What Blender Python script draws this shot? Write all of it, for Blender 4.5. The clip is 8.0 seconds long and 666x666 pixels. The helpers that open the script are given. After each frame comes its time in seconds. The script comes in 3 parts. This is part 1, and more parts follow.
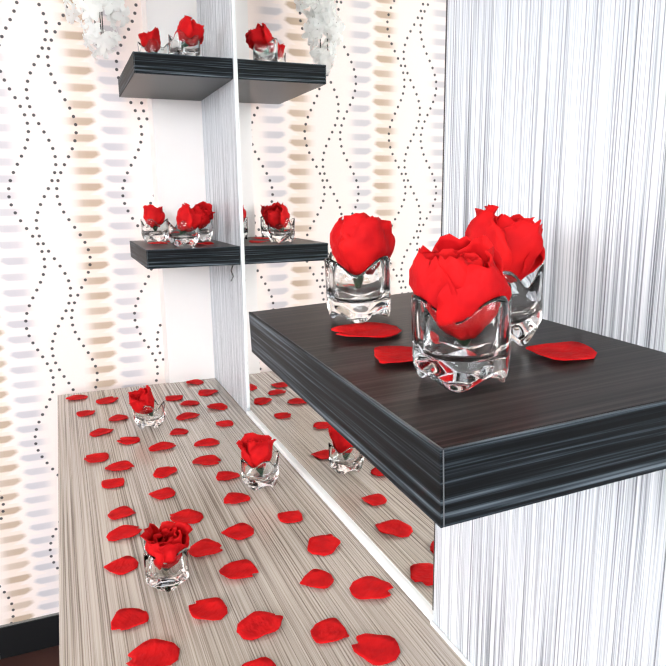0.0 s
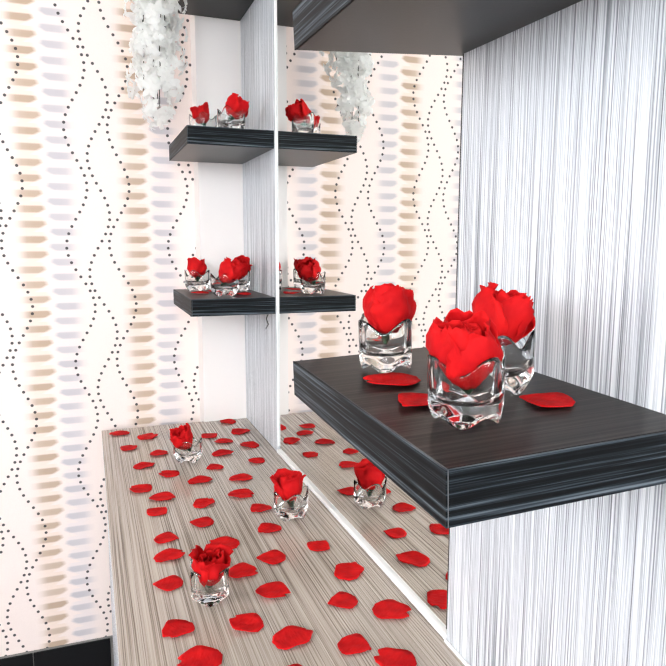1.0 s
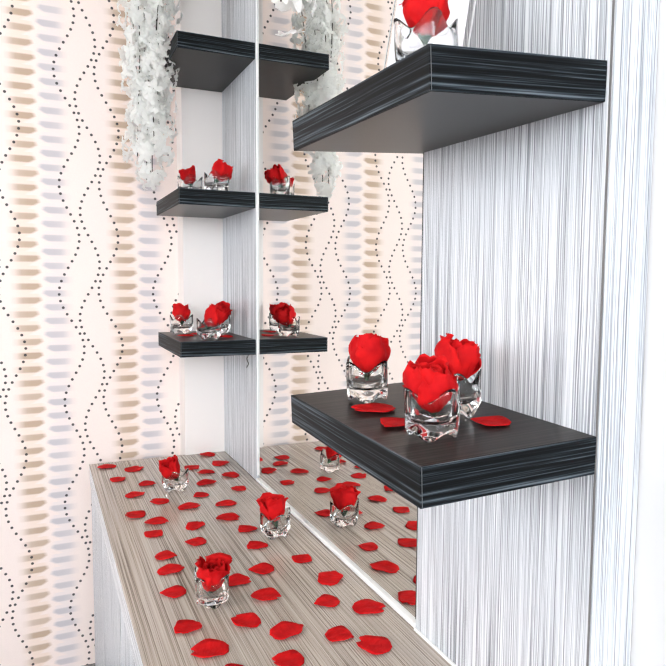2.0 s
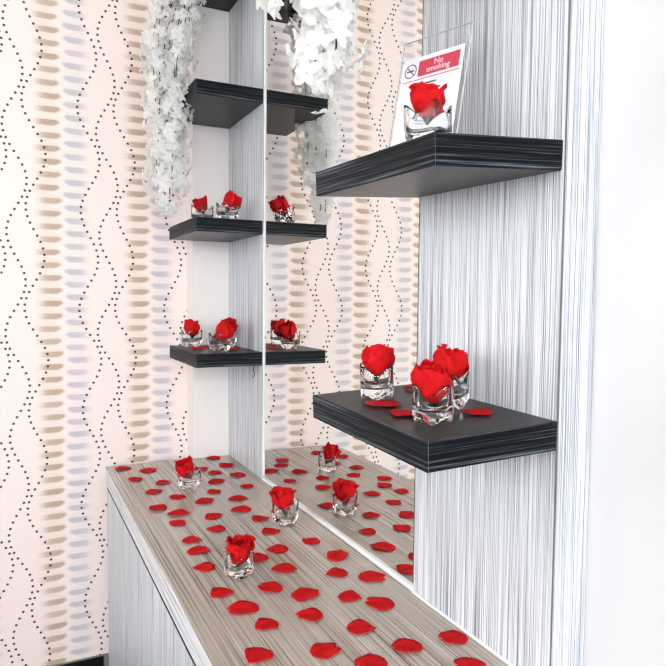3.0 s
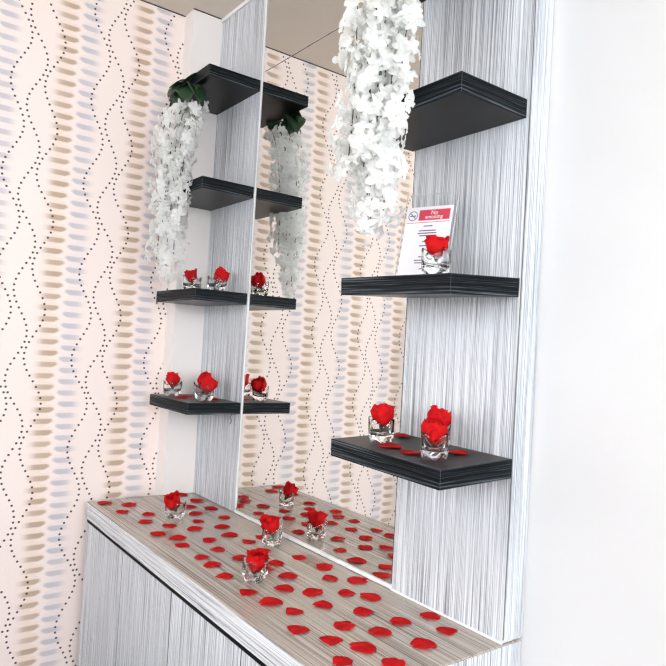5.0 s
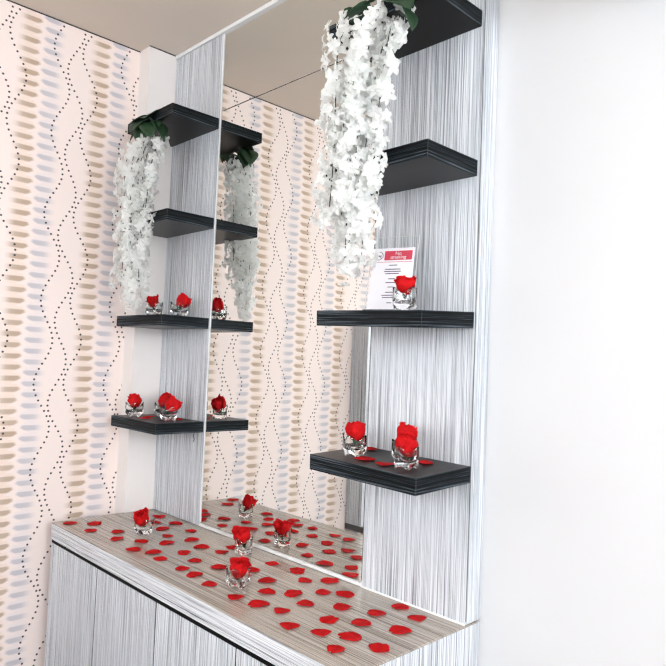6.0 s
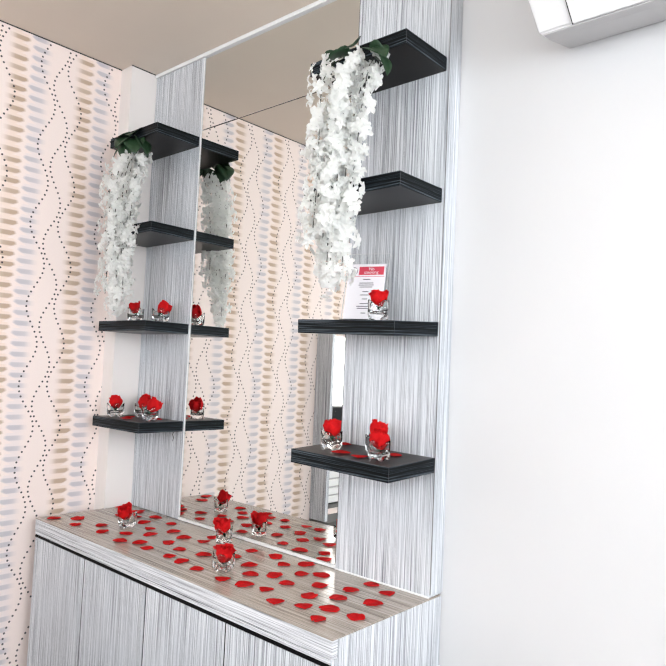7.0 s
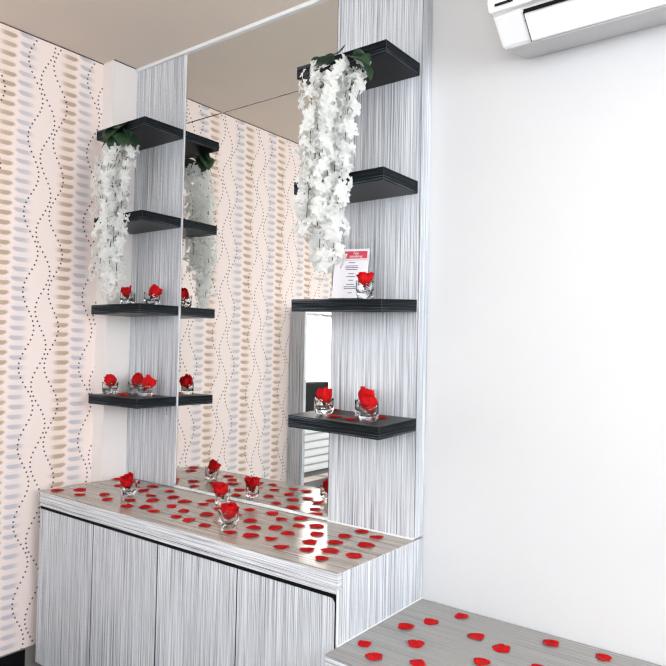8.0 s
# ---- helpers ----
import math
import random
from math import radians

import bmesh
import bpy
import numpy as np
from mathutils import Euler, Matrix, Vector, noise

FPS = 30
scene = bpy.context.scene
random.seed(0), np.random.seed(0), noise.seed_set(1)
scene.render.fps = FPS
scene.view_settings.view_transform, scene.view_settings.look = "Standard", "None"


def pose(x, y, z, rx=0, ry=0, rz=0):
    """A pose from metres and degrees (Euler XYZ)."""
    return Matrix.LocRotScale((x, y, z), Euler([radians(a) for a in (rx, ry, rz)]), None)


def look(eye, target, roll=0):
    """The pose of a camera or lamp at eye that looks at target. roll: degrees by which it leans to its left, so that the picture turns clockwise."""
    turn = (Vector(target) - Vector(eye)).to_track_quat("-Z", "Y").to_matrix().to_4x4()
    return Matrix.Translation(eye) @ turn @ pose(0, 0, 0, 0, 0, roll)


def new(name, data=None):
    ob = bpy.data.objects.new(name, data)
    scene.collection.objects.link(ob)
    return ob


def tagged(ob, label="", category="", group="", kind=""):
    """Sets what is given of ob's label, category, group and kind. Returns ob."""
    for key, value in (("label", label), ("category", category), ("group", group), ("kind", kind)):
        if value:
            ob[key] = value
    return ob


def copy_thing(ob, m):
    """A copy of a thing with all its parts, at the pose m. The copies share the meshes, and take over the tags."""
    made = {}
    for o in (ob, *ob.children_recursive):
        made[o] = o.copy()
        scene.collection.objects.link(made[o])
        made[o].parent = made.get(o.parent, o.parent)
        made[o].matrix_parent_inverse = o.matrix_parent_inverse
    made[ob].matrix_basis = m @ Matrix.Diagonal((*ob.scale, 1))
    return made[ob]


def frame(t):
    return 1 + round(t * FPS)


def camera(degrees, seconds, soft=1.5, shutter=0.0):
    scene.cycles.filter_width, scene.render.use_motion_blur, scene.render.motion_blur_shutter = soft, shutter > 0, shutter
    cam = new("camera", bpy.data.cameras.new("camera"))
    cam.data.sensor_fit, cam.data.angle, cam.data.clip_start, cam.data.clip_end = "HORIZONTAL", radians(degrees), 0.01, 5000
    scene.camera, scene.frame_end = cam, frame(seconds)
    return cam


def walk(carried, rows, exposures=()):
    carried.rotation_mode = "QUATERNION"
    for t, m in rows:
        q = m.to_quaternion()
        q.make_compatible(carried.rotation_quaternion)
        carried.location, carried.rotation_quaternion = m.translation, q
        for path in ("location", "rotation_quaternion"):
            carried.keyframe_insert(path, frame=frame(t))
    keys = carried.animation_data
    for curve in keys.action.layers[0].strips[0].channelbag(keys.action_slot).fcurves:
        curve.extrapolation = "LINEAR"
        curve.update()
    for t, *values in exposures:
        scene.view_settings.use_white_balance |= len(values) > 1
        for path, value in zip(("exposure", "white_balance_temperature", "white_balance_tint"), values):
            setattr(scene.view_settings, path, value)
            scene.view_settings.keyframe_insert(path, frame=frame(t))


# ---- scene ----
cam = camera(53.8, 8.0)
PATH = [
    (0, (-0.353, 0.031, 1.208), (0.391, 1.842, 0.802), -0.6),
    (0.5, (-0.371, -0.003, 1.223), (0.363, 1.829, 0.898), -0.4),
    (1, (-0.405, -0.072, 1.236), (0.284, 1.785, 0.96), 0.2),
    (1.5, (-0.442, -0.142, 1.247), (0.266, 1.715, 1.024), 0.1),
    (1.7, (-0.468, -0.174, 1.255), (0.288, 1.668, 1.06), 0.2),
    (3, (-0.649, -0.379, 1.269), (0.231, 1.414, 1.158), 0.6),
    (3.5, (-0.737, -0.454, 1.281), (0.226, 1.296, 1.184), 0.3),
    (4, (-0.865, -0.484, 1.298), (0.204, 1.205, 1.249), -0.1),
    (4.5, (-0.985, -0.529, 1.307), (0.155, 1.114, 1.303), 1.5),
    (4.7, (-1.031, -0.553, 1.3), (0.125, 1.08, 1.325), 2.4),
    (5.8, (-1.299, -0.625, 1.339), (0.042, 0.856, 1.424), 3.3),
    (6, (-1.344, -0.626, 1.339), (0.05, 0.805, 1.43), 2.4),
    (6.5, (-1.425, -0.653, 1.347), (0.045, 0.697, 1.479), 2.5),
    (7, (-1.533, -0.707, 1.335), (-0.039, 0.619, 1.444), 2.6),
    (7.2, (-1.584, -0.729, 1.334), (-0.102, 0.613, 1.408), 1.6),
    (7.5, (-1.655, -0.752, 1.33), (-0.153, 0.567, 1.391), 1.6),
    (8, (-1.783, -0.76, 1.31), (-0.192, 0.449, 1.365), 1.2),
]
EXPOSURES = [(0.0, 0.34), (1.5, 0.18), (3.5, 0.0), (6.0, -0.06), (8.0, -0.16)]
walk(cam, [(t, look(eye, target, roll)) for t, eye, target, roll in PATH], EXPOSURES)

# ---- light ----
world = bpy.data.worlds.new("sky")
scene.world = world
world.use_nodes = True
sky = world.node_tree.nodes.new("ShaderNodeTexSky")
sky.sky_type, sky.sun_disc = "NISHITA", False
sky.sun_elevation, sky.sun_rotation = radians(40), radians(250)
world.node_tree.links.new(sky.outputs[0], world.node_tree.nodes["Background"].inputs[0])
world.node_tree.nodes["Background"].inputs[1].default_value = 0.1


def opening_light(name, m, width, height, power, colour):
    """A rectangular area lamp set in a wall's opening, standing for sky light."""
    data = bpy.data.lights.new(name, "AREA")
    data.shape, data.size, data.size_y, data.energy, data.color = "RECTANGLE", width, height, power, colour
    ob = new(name, data)
    ob.matrix_world = m
    return ob


opening_light("west_window_light", look((-3.16, -0.55, 1.72), (0, -0.55, 1.62)), 2.9, 1.15, 51, (0.87, 0.945, 1.0))
# added fill from behind the camera; no window is known on this side
opening_light("south_window_light", look((-1.3, -2.46, 1.65), (-1.3, 0, 1.55)), 1.9, 1.25, 77, (0.88, 0.945, 1.0))


# ---- materials ----
class Nodes:
    """Short writing for node trees."""

    def __init__(self, name):
        self.mat = bpy.data.materials.new(name)
        self.mat.use_nodes = True
        self.tree = self.mat.node_tree
        self.bsdf = self.tree.nodes["Principled BSDF"]

    def add(self, kind, **values):
        n = self.tree.nodes.new(kind)
        for k, v in values.items():
            setattr(n, k, v)
        return n

    def plug(self, value, socket):
        if isinstance(value, (int, float)):
            socket.default_value = value
        elif isinstance(value, tuple):
            socket.default_value = value if len(value) != 3 or socket.type == "VECTOR" else (*value, 1)
        else:
            self.tree.links.new(value, socket)

    def math(self, op, a, b=0.0, c=0.0):
        n = self.add("ShaderNodeMath", operation=op)
        for value, socket in zip((a, b, c), n.inputs):
            self.plug(value, socket)
        return n.outputs[0]

    def xyz(self):
        """The object's own coordinates in metres."""
        s = self.add("ShaderNodeSeparateXYZ")
        self.tree.links.new(self.add("ShaderNodeTexCoord").outputs["Object"], s.inputs[0])
        return s.outputs[0], s.outputs[1], s.outputs[2]

    def vec(self, x, y, z):
        n = self.add("ShaderNodeCombineXYZ")
        for value, socket in zip((x, y, z), n.inputs):
            self.plug(value, socket)
        return n.outputs[0]

    def noise(self, vector, scale=1.0, detail=2.0, rough=0.5):
        n = self.add("ShaderNodeTexNoise")
        if vector is not None:
            self.tree.links.new(vector, n.inputs["Vector"])
        n.inputs["Scale"].default_value, n.inputs["Detail"].default_value, n.inputs["Roughness"].default_value = scale, detail, rough
        return n.outputs[0]

    def ramp(self, fac, *stops):
        n = self.add("ShaderNodeValToRGB")
        self.tree.links.new(fac, n.inputs[0])
        e = n.color_ramp.elements
        while len(e) < len(stops):
            e.new(0.5)
        for el, (p, c) in zip(e, stops):
            el.position = p
            el.color = (c, c, c, 1) if isinstance(c, (int, float)) else (*c, 1)
        return n.outputs[0]

    def mix(self, fac, a, b, blend="MIX"):
        n = self.add("ShaderNodeMix", data_type="RGBA", blend_type=blend)
        for value, i in ((fac, 0), (a, 6), (b, 7)):
            self.plug(value, n.inputs[i])
        return n.outputs[2]

    def bump(self, height, strength, distance=0.001):
        n = self.add("ShaderNodeBump")
        n.inputs["Strength"].default_value, n.inputs["Distance"].default_value = strength, distance
        self.tree.links.new(height, n.inputs["Height"])
        self.tree.links.new(n.outputs[0], self.bsdf.inputs["Normal"])

    def done(self, colour=None, rough=0.5, **values):
        if colour is not None:
            self.plug(colour, self.bsdf.inputs["Base Color"])
        self.plug(rough, self.bsdf.inputs["Roughness"])
        for k, v in values.items():
            self.plug(v, self.bsdf.inputs[k.replace("_", " ")])
        return self.mat


def streaked(name, across, along, fine, stops, rough, bump=0.05, stretch=2.5, cloud=0.12, gloss=0.5, waver=0.004, share=0.3):
    """Laminate printed with fine streaks: across and along name the axes ('xy' adds two)."""
    n = Nodes(name)
    x, y, z = n.xyz()
    axis = {"x": x, "y": y, "z": z, "xy": n.math("ADD", x, y)}
    u, v = axis[across], axis[along]
    wob = n.math("MULTIPLY", n.noise(n.vec(n.math("MULTIPLY", u, 6.0), n.math("MULTIPLY", v, 7.0), 0.0)), waver)
    u = n.math("ADD", u, wob)
    a = n.noise(n.vec(n.math("MULTIPLY", u, fine), n.math("MULTIPLY", v, stretch), 0.0), 1.0, 3.0, 0.6)
    b = n.noise(n.vec(n.math("MULTIPLY", u, fine * 0.28), n.math("MULTIPLY", v, stretch * 0.6), 7.0), 1.0, 2.0, 0.5)
    fac = n.math("ADD", n.math("MULTIPLY", a, 1 - share), n.math("MULTIPLY", b, share))
    col = n.ramp(fac, *stops)
    big = n.noise(n.vec(n.math("MULTIPLY", u, 9.0), n.math("MULTIPLY", v, 1.2), 3.0))
    col = n.mix(n.math("MULTIPLY", big, cloud), col, (0.25, 0.25, 0.27))
    n.bump(fac, bump)
    return n.done(col, rough, Specular_IOR_Level=gloss)


def plain(name, colour, rough=0.5, vary=0.08, scale=6.0, bump=0.03, **values):
    n = Nodes(name)
    x, y, z = n.xyz()
    v = n.vec(x, y, z)
    big, small = n.noise(v, scale, 3.0), n.noise(v, scale * 40, 2.0)
    dark = tuple(c * (1 - 2 * vary) for c in colour)
    col = n.mix(n.math("ADD", n.math("MULTIPLY", big, 0.7), n.math("MULTIPLY", small, 0.3)), dark, tuple(min(1, c * (1 + vary)) for c in colour))
    n.bump(small, bump)
    return n.done(col, rough, **values)


def wallpaper_material():
    """Blush paper with columns of tan and lilac lozenges and dotted waves."""
    n = Nodes("wallpaper")
    x, y, z = n.xyz()
    PERIOD, PITCH = 0.262, 0.03918

    def from_centre(value, centre, period):
        return n.math("SUBTRACT", n.math("FLOORED_MODULO", n.math("ADD", value, period / 2 - centre), period), period / 2)

    def lozenges(centre, row, side):
        u = n.math("MULTIPLY", from_centre(x, centre, PERIOD), side)
        w = from_centre(z, row, PITCH)
        cell = n.math("FLOOR", n.math("DIVIDE", n.math("SUBTRACT", z, row - PITCH / 2), PITCH))
        shift = n.noise(n.vec(n.math("MULTIPLY", cell, 5.3), centre * 90, 0.0))
        u = n.math("ADD", u, n.math("MULTIPLY", n.math("SUBTRACT", shift, 0.5), 0.030))
        tall = n.ramp(n.math("DIVIDE", n.math("ABSOLUTE", w), PITCH / 2), (0.0, 1.0), (0.36, 0.95), (0.56, 0.0))
        slant = n.math("ADD", n.math("MULTIPLY", n.math("ABSOLUTE", w), 0.95), n.math("MULTIPLY", w, -0.6))
        tip = n.math("ADD", u, slant)
        right = n.ramp(n.math("ADD", n.math("MULTIPLY", tip, 10.0), 0.5), (0.0, 1.0), (0.74, 1.0), (0.86, 0.0))
        left = n.ramp(n.math("ADD", n.math("MULTIPLY", u, 10.0), 0.5), (0.0, 0.0), (0.14, 0.22), (0.32, 0.85), (0.5, 1.0))
        ink = n.math("MULTIPLY_ADD", n.noise(n.vec(n.math("MULTIPLY", cell, 3.7), centre * 60, 4.0)), 1.1, 0.42)
        return n.math("MINIMUM", 1.0, n.math("MULTIPLY", n.math("MULTIPLY", tall, ink), n.math("MULTIPLY", right, left))), n.math("MULTIPLY", right, left)

    def dots(centre, peak):
        STEP, WAVE, AMP = 0.0190, 0.3115, 0.0285
        k = n.math("ROUND", n.math("DIVIDE", z, STEP))
        zc = n.math("MULTIPLY", k, STEP)
        xc = n.math("MULTIPLY", n.math("COSINE", n.math("MULTIPLY", n.math("SUBTRACT", zc, peak), 2 * math.pi / WAVE)), AMP)
        sway = n.math("MULTIPLY", n.math("COSINE", n.math("MULTIPLY", n.math("SUBTRACT", zc, peak - 0.08), math.pi / WAVE)), 0.005)
        xc = n.math("ADD", xc, sway)
        du = from_centre(n.math("SUBTRACT", x, xc), centre, PERIOD)
        dw = n.math("SUBTRACT", z, zc)
        d = n.math("SQRT", n.math("ADD", n.math("MULTIPLY", du, du), n.math("MULTIPLY", dw, dw)))
        return n.ramp(n.math("MULTIPLY", d, 100.0), (0.33, 1.0), (0.45, 0.0))

    tan, tan_haze = lozenges(-0.537, 1.630, 1)
    lilac, lilac_haze = lozenges(-0.466, 1.6496, -1)
    paper = n.noise(n.vec(n.math("MULTIPLY", x, 60.0), n.math("MULTIPLY", y, 60.0), n.math("MULTIPLY", z, 60.0)), 6.0, 3.0)
    col = n.mix(paper, (0.83, 0.705, 0.66), (0.89, 0.768, 0.72))
    col = n.mix(n.math("MULTIPLY", tan_haze, 0.35), col, (0.76, 0.57, 0.41))
    col = n.mix(n.math("MULTIPLY", lilac_haze, 0.4), col, (0.70, 0.66, 0.69))
    col = n.mix(n.math("MULTIPLY", tan, 0.75), col, (0.37, 0.245, 0.15))
    col = n.mix(n.math("MULTIPLY", lilac, 0.72), col, (0.45, 0.43, 0.47))
    for centre, peak in ((-0.425, 1.684), (-0.371, 1.611), (-0.318, 1.688)):
        col = n.mix(n.math("MULTIPLY", dots(centre, peak), 0.96), col, (0.035, 0.03, 0.035))
    n.bump(paper, 0.05)
    return n.done(col, 0.7)


WHITE_STREAK = streaked("white_streaked_laminate", "xy", "z", 560.0, ((0.35, (0.10, 0.108, 0.125)), (0.44, (0.33, 0.352, 0.388)), (0.51, (0.61, 0.638, 0.678)), (0.60, (0.82, 0.838, 0.865))), 0.4, 0.05, 2.2, 0.05, waver=0.002, share=0.19)
EDGE_STREAK = streaked("white_streaked_edge_band", "z", "xy", 620.0, ((0.37, (0.16, 0.165, 0.18)), (0.45, (0.46, 0.47, 0.50)), (0.53, (0.74, 0.75, 0.78)), (0.62, (0.86, 0.87, 0.89))), 0.4, 0.05, 3.0, 0.05, 0.5, 0.002, 0.2)
TOP_STREAK = streaked("taupe_streaked_laminate", "x", "y", 520.0, ((0.37, (0.15, 0.115, 0.09)), (0.45, (0.32, 0.268, 0.225)), (0.52, (0.45, 0.392, 0.340)), (0.62, (0.54, 0.48, 0.425))), 0.16, 0.03, 1.6, 0.08, waver=0.002, share=0.12)
BENCH_STREAK = streaked("grey_streaked_laminate", "x", "y", 520.0, ((0.34, (0.19, 0.18, 0.17)), (0.45, (0.265, 0.257, 0.245)), (0.55, (0.32, 0.312, 0.30)), (0.68, (0.37, 0.362, 0.35))), 0.2, 0.03, 1.6, waver=0.002, share=0.12)
DARK_TOP = streaked("dark_wenge_top", "y", "x", 300.0, ((0.40, (0.006, 0.005, 0.005)), (0.5, (0.016, 0.013, 0.012)), (0.6, (0.042, 0.034, 0.031))), 0.33, 0.04, 3.0, 0.0, 0.11, 0.001)
DARK_EDGE = streaked("dark_wenge_edge", "z", "xy", 270.0, ((0.44, (0.002, 0.0025, 0.003)), (0.50, (0.007, 0.009, 0.011)), (0.55, (0.031, 0.040, 0.049)), (0.62, (0.11, 0.132, 0.152))), 0.5, 0.06, 3.0, 0.0, 0.09, 0.0012)
WALLPAPER = wallpaper_material()
PAINT = plain("white_wall_paint", (0.635, 0.63, 0.635), 0.6, 0.015)
# white paint; its blush stands for warm light bounced onto the pillar
PILLAR_WARMED = plain("white_paint_with_warm_bounce", (0.81, 0.76, 0.735), 0.6, 0.015)
CEILING = plain("ceiling_paint", (0.73, 0.64, 0.55), 0.75, 0.02)
TRIM = plain("white_trim", (0.86, 0.86, 0.86), 0.4, 0.02)
BLACK_TILE = plain("black_glazed_tile", (0.006, 0.006, 0.007), 0.35, 0.1, Specular_IOR_Level=0.2)
GROUT = plain("grey_grout", (0.22, 0.21, 0.20), 0.8)
FLOOR = plain("dark_red_brown_floor", (0.06, 0.025, 0.02), 0.3, 0.2, 3.0)
# near-black fill that paints the shade inside the cabinet's gaps
GAP_SHADE = plain("black_gap_shade_fill", (0.004, 0.004, 0.005), 0.6, Specular_IOR_Level=0.1)
MIRROR = Nodes("mirror_silver").done((0.86, 0.87, 0.85), 0.01, Metallic=1.0)
SEAMGREY = plain("grey_seam", (0.16, 0.15, 0.15), 0.7)
BLACKLINE = plain("dark_seam_and_gap_shade", (0.03, 0.028, 0.026), 0.6)


# ---- building blocks ----
def part(name, bm, material, parent=None, label="", smooth=False):
    """One mesh object out of a bmesh, under a thing or a part if one is given."""
    me = bpy.data.meshes.new(name)
    bm.normal_update()
    bm.to_mesh(me)
    bm.free()
    me.materials.append(material)
    if smooth:
        for p in me.polygons:
            p.use_smooth = True
    ob = new(name, me)
    ob.parent = parent
    if label:
        ob["label"] = label
    return ob


def box(x0, x1, y0, y1, z0, z1, bevel=0.0, segments=2, bm=None):
    """A box between those bounds with rounded edges."""
    b = bmesh.new() if bm is None else bm
    made = bmesh.ops.create_cube(b, size=1, matrix=Matrix.LocRotScale(((x0 + x1) / 2, (y0 + y1) / 2, (z0 + z1) / 2), None, (x1 - x0, y1 - y0, z1 - z0)))
    if bevel:
        edges = {e for v in made["verts"] for e in v.link_edges}
        bmesh.ops.bevel(b, geom=list(edges), offset=bevel, segments=segments, affect="EDGES", profile=0.5)
    return b


def thing(name, label, category, group="", at=(0, 0, 0)):
    ob = new(name)
    ob.location = at
    ob.empty_display_size = 0.05
    return tagged(ob, label, category, group)


def setting(name, bm, material, label=""):
    return tagged(part(name, bm, material), label, kind="structure")


# ---- structure ----
CEIL, WEST, SOUTH, NORTH, EAST = 2.5625, -3.2, -2.5, 1.815, 0.060
setting("floor", box(WEST - 0.1, EAST + 0.1, SOUTH - 0.1, NORTH + 0.1, -0.1, 0), FLOOR, "dark red-brown floor")
setting("ceiling", box(WEST - 0.1, EAST + 0.1, SOUTH - 0.1, NORTH + 0.1, CEIL, CEIL + 0.1), CEILING, "plain cream ceiling")
setting("wall_east", box(EAST, EAST + 0.1, SOUTH, NORTH, 0, CEIL), PAINT, "smooth white painted wall")
WX0, WX1, WZ0, WZ1 = -2.3, -1.193, 0.50, 1.53
for i, b in enumerate(((WX1, EAST + 0.1, 0, CEIL), (WEST - 0.1, WX0, 0, CEIL), (WX0, WX1, 0, WZ0), (WX0, WX1, WZ1, CEIL))):
    setting("wall_north_%d" % (i + 1), box(b[0], b[1], NORTH, NORTH + 0.1, b[2], b[3]), WALLPAPER, "blush wallpaper with tan lozenges and dotted waves")
setting("pillar", box(-0.119, EAST, 1.735, NORTH, 0, CEIL), PILLAR_WARMED, "narrow white painted corner pillar")


def wall_with_opening(name, axis, at, lo, hi, o0, o1, z0, z1):
    for i, (a, b, c, d) in enumerate(((lo, o0, 0, CEIL), (o1, hi, 0, CEIL), (o0, o1, 0, z0), (o0, o1, z1, CEIL))):
        bm = box(at - 0.1, at, a, b, c, d) if axis == "x" else box(a, b, at - 0.1, at, c, d)
        setting("%s_%d" % (name, i + 1), bm, PAINT, "smooth white painted wall")


wall_with_opening("wall_west", "x", WEST, SOUTH, NORTH, -2.0, 0.9, 1.1, 2.35)
# unseen opening, added to let the south fill lamp in
wall_with_opening("wall_south", "y", SOUTH, WEST, EAST, -2.25, -0.35, 1.0, 2.3)
setting("ceiling_trim", box(-0.006, EAST, 0.262, 1.733, CEIL - 0.0155, CEIL - 0.001, 0.0006), TRIM, "white cove strip along the ceiling")

# ---- vanity: panels, mirror, counter, shelves ----
near_panel = thing("wall_panel", "white wall panel with fine grey vertical streaks", "wall panel", "streaked panels")
part("board", box(0.0, EAST - 0.001, 0.266, 0.602, 0.734, CEIL - 0.017, 0.0012), WHITE_STREAK, near_panel)
part("edge_strip", box(0.002, EAST - 0.001, 0.2625, 0.2655, 0.74, CEIL - 0.017), WHITE_STREAK, near_panel, "streaked edge strip")
far_panel = thing("wall_panel", "white wall panel with fine grey vertical streaks", "wall panel", "streaked panels")
part("board", box(0.0, EAST - 0.001, 1.402, 1.733, 0.734, CEIL - 0.017, 0.0012), WHITE_STREAK, far_panel)

mirror = thing("wall_mirror", "tall frameless wall mirror above the counter", "mirror")
SEAM = 2.25
part("pane", box(0.004, 0.009, 0.603, 1.3965, 0.7435, SEAM - 0.0012, 0.001), MIRROR, mirror)
part("pane", box(0.004, 0.009, 0.603, 1.3965, SEAM + 0.0012, CEIL - 0.018, 0.001), MIRROR, mirror)
part("backing", box(0.010, EAST - 0.001, 0.603, 1.3965, 0.735, CEIL - 0.018), BLACKLINE, mirror)
part("bottom_strip", box(-0.002, 0.009, 0.603, 1.401, 0.7335, 0.7425, 0.002), TRIM, mirror, "white strip under the mirror")
part("side_strip", box(0.0005, 0.005, 1.3988, 1.4015, 0.749, CEIL - 0.018, 0.001), TRIM, mirror, "thin white edge strip")

counter = thing("countertop", "taupe streaked laminate countertop strewn with petals", "countertop")
part("top", box(-0.392, 0.053, 0.265, 1.742, 0.7285, 0.7325, 0.001), TOP_STREAK, counter)
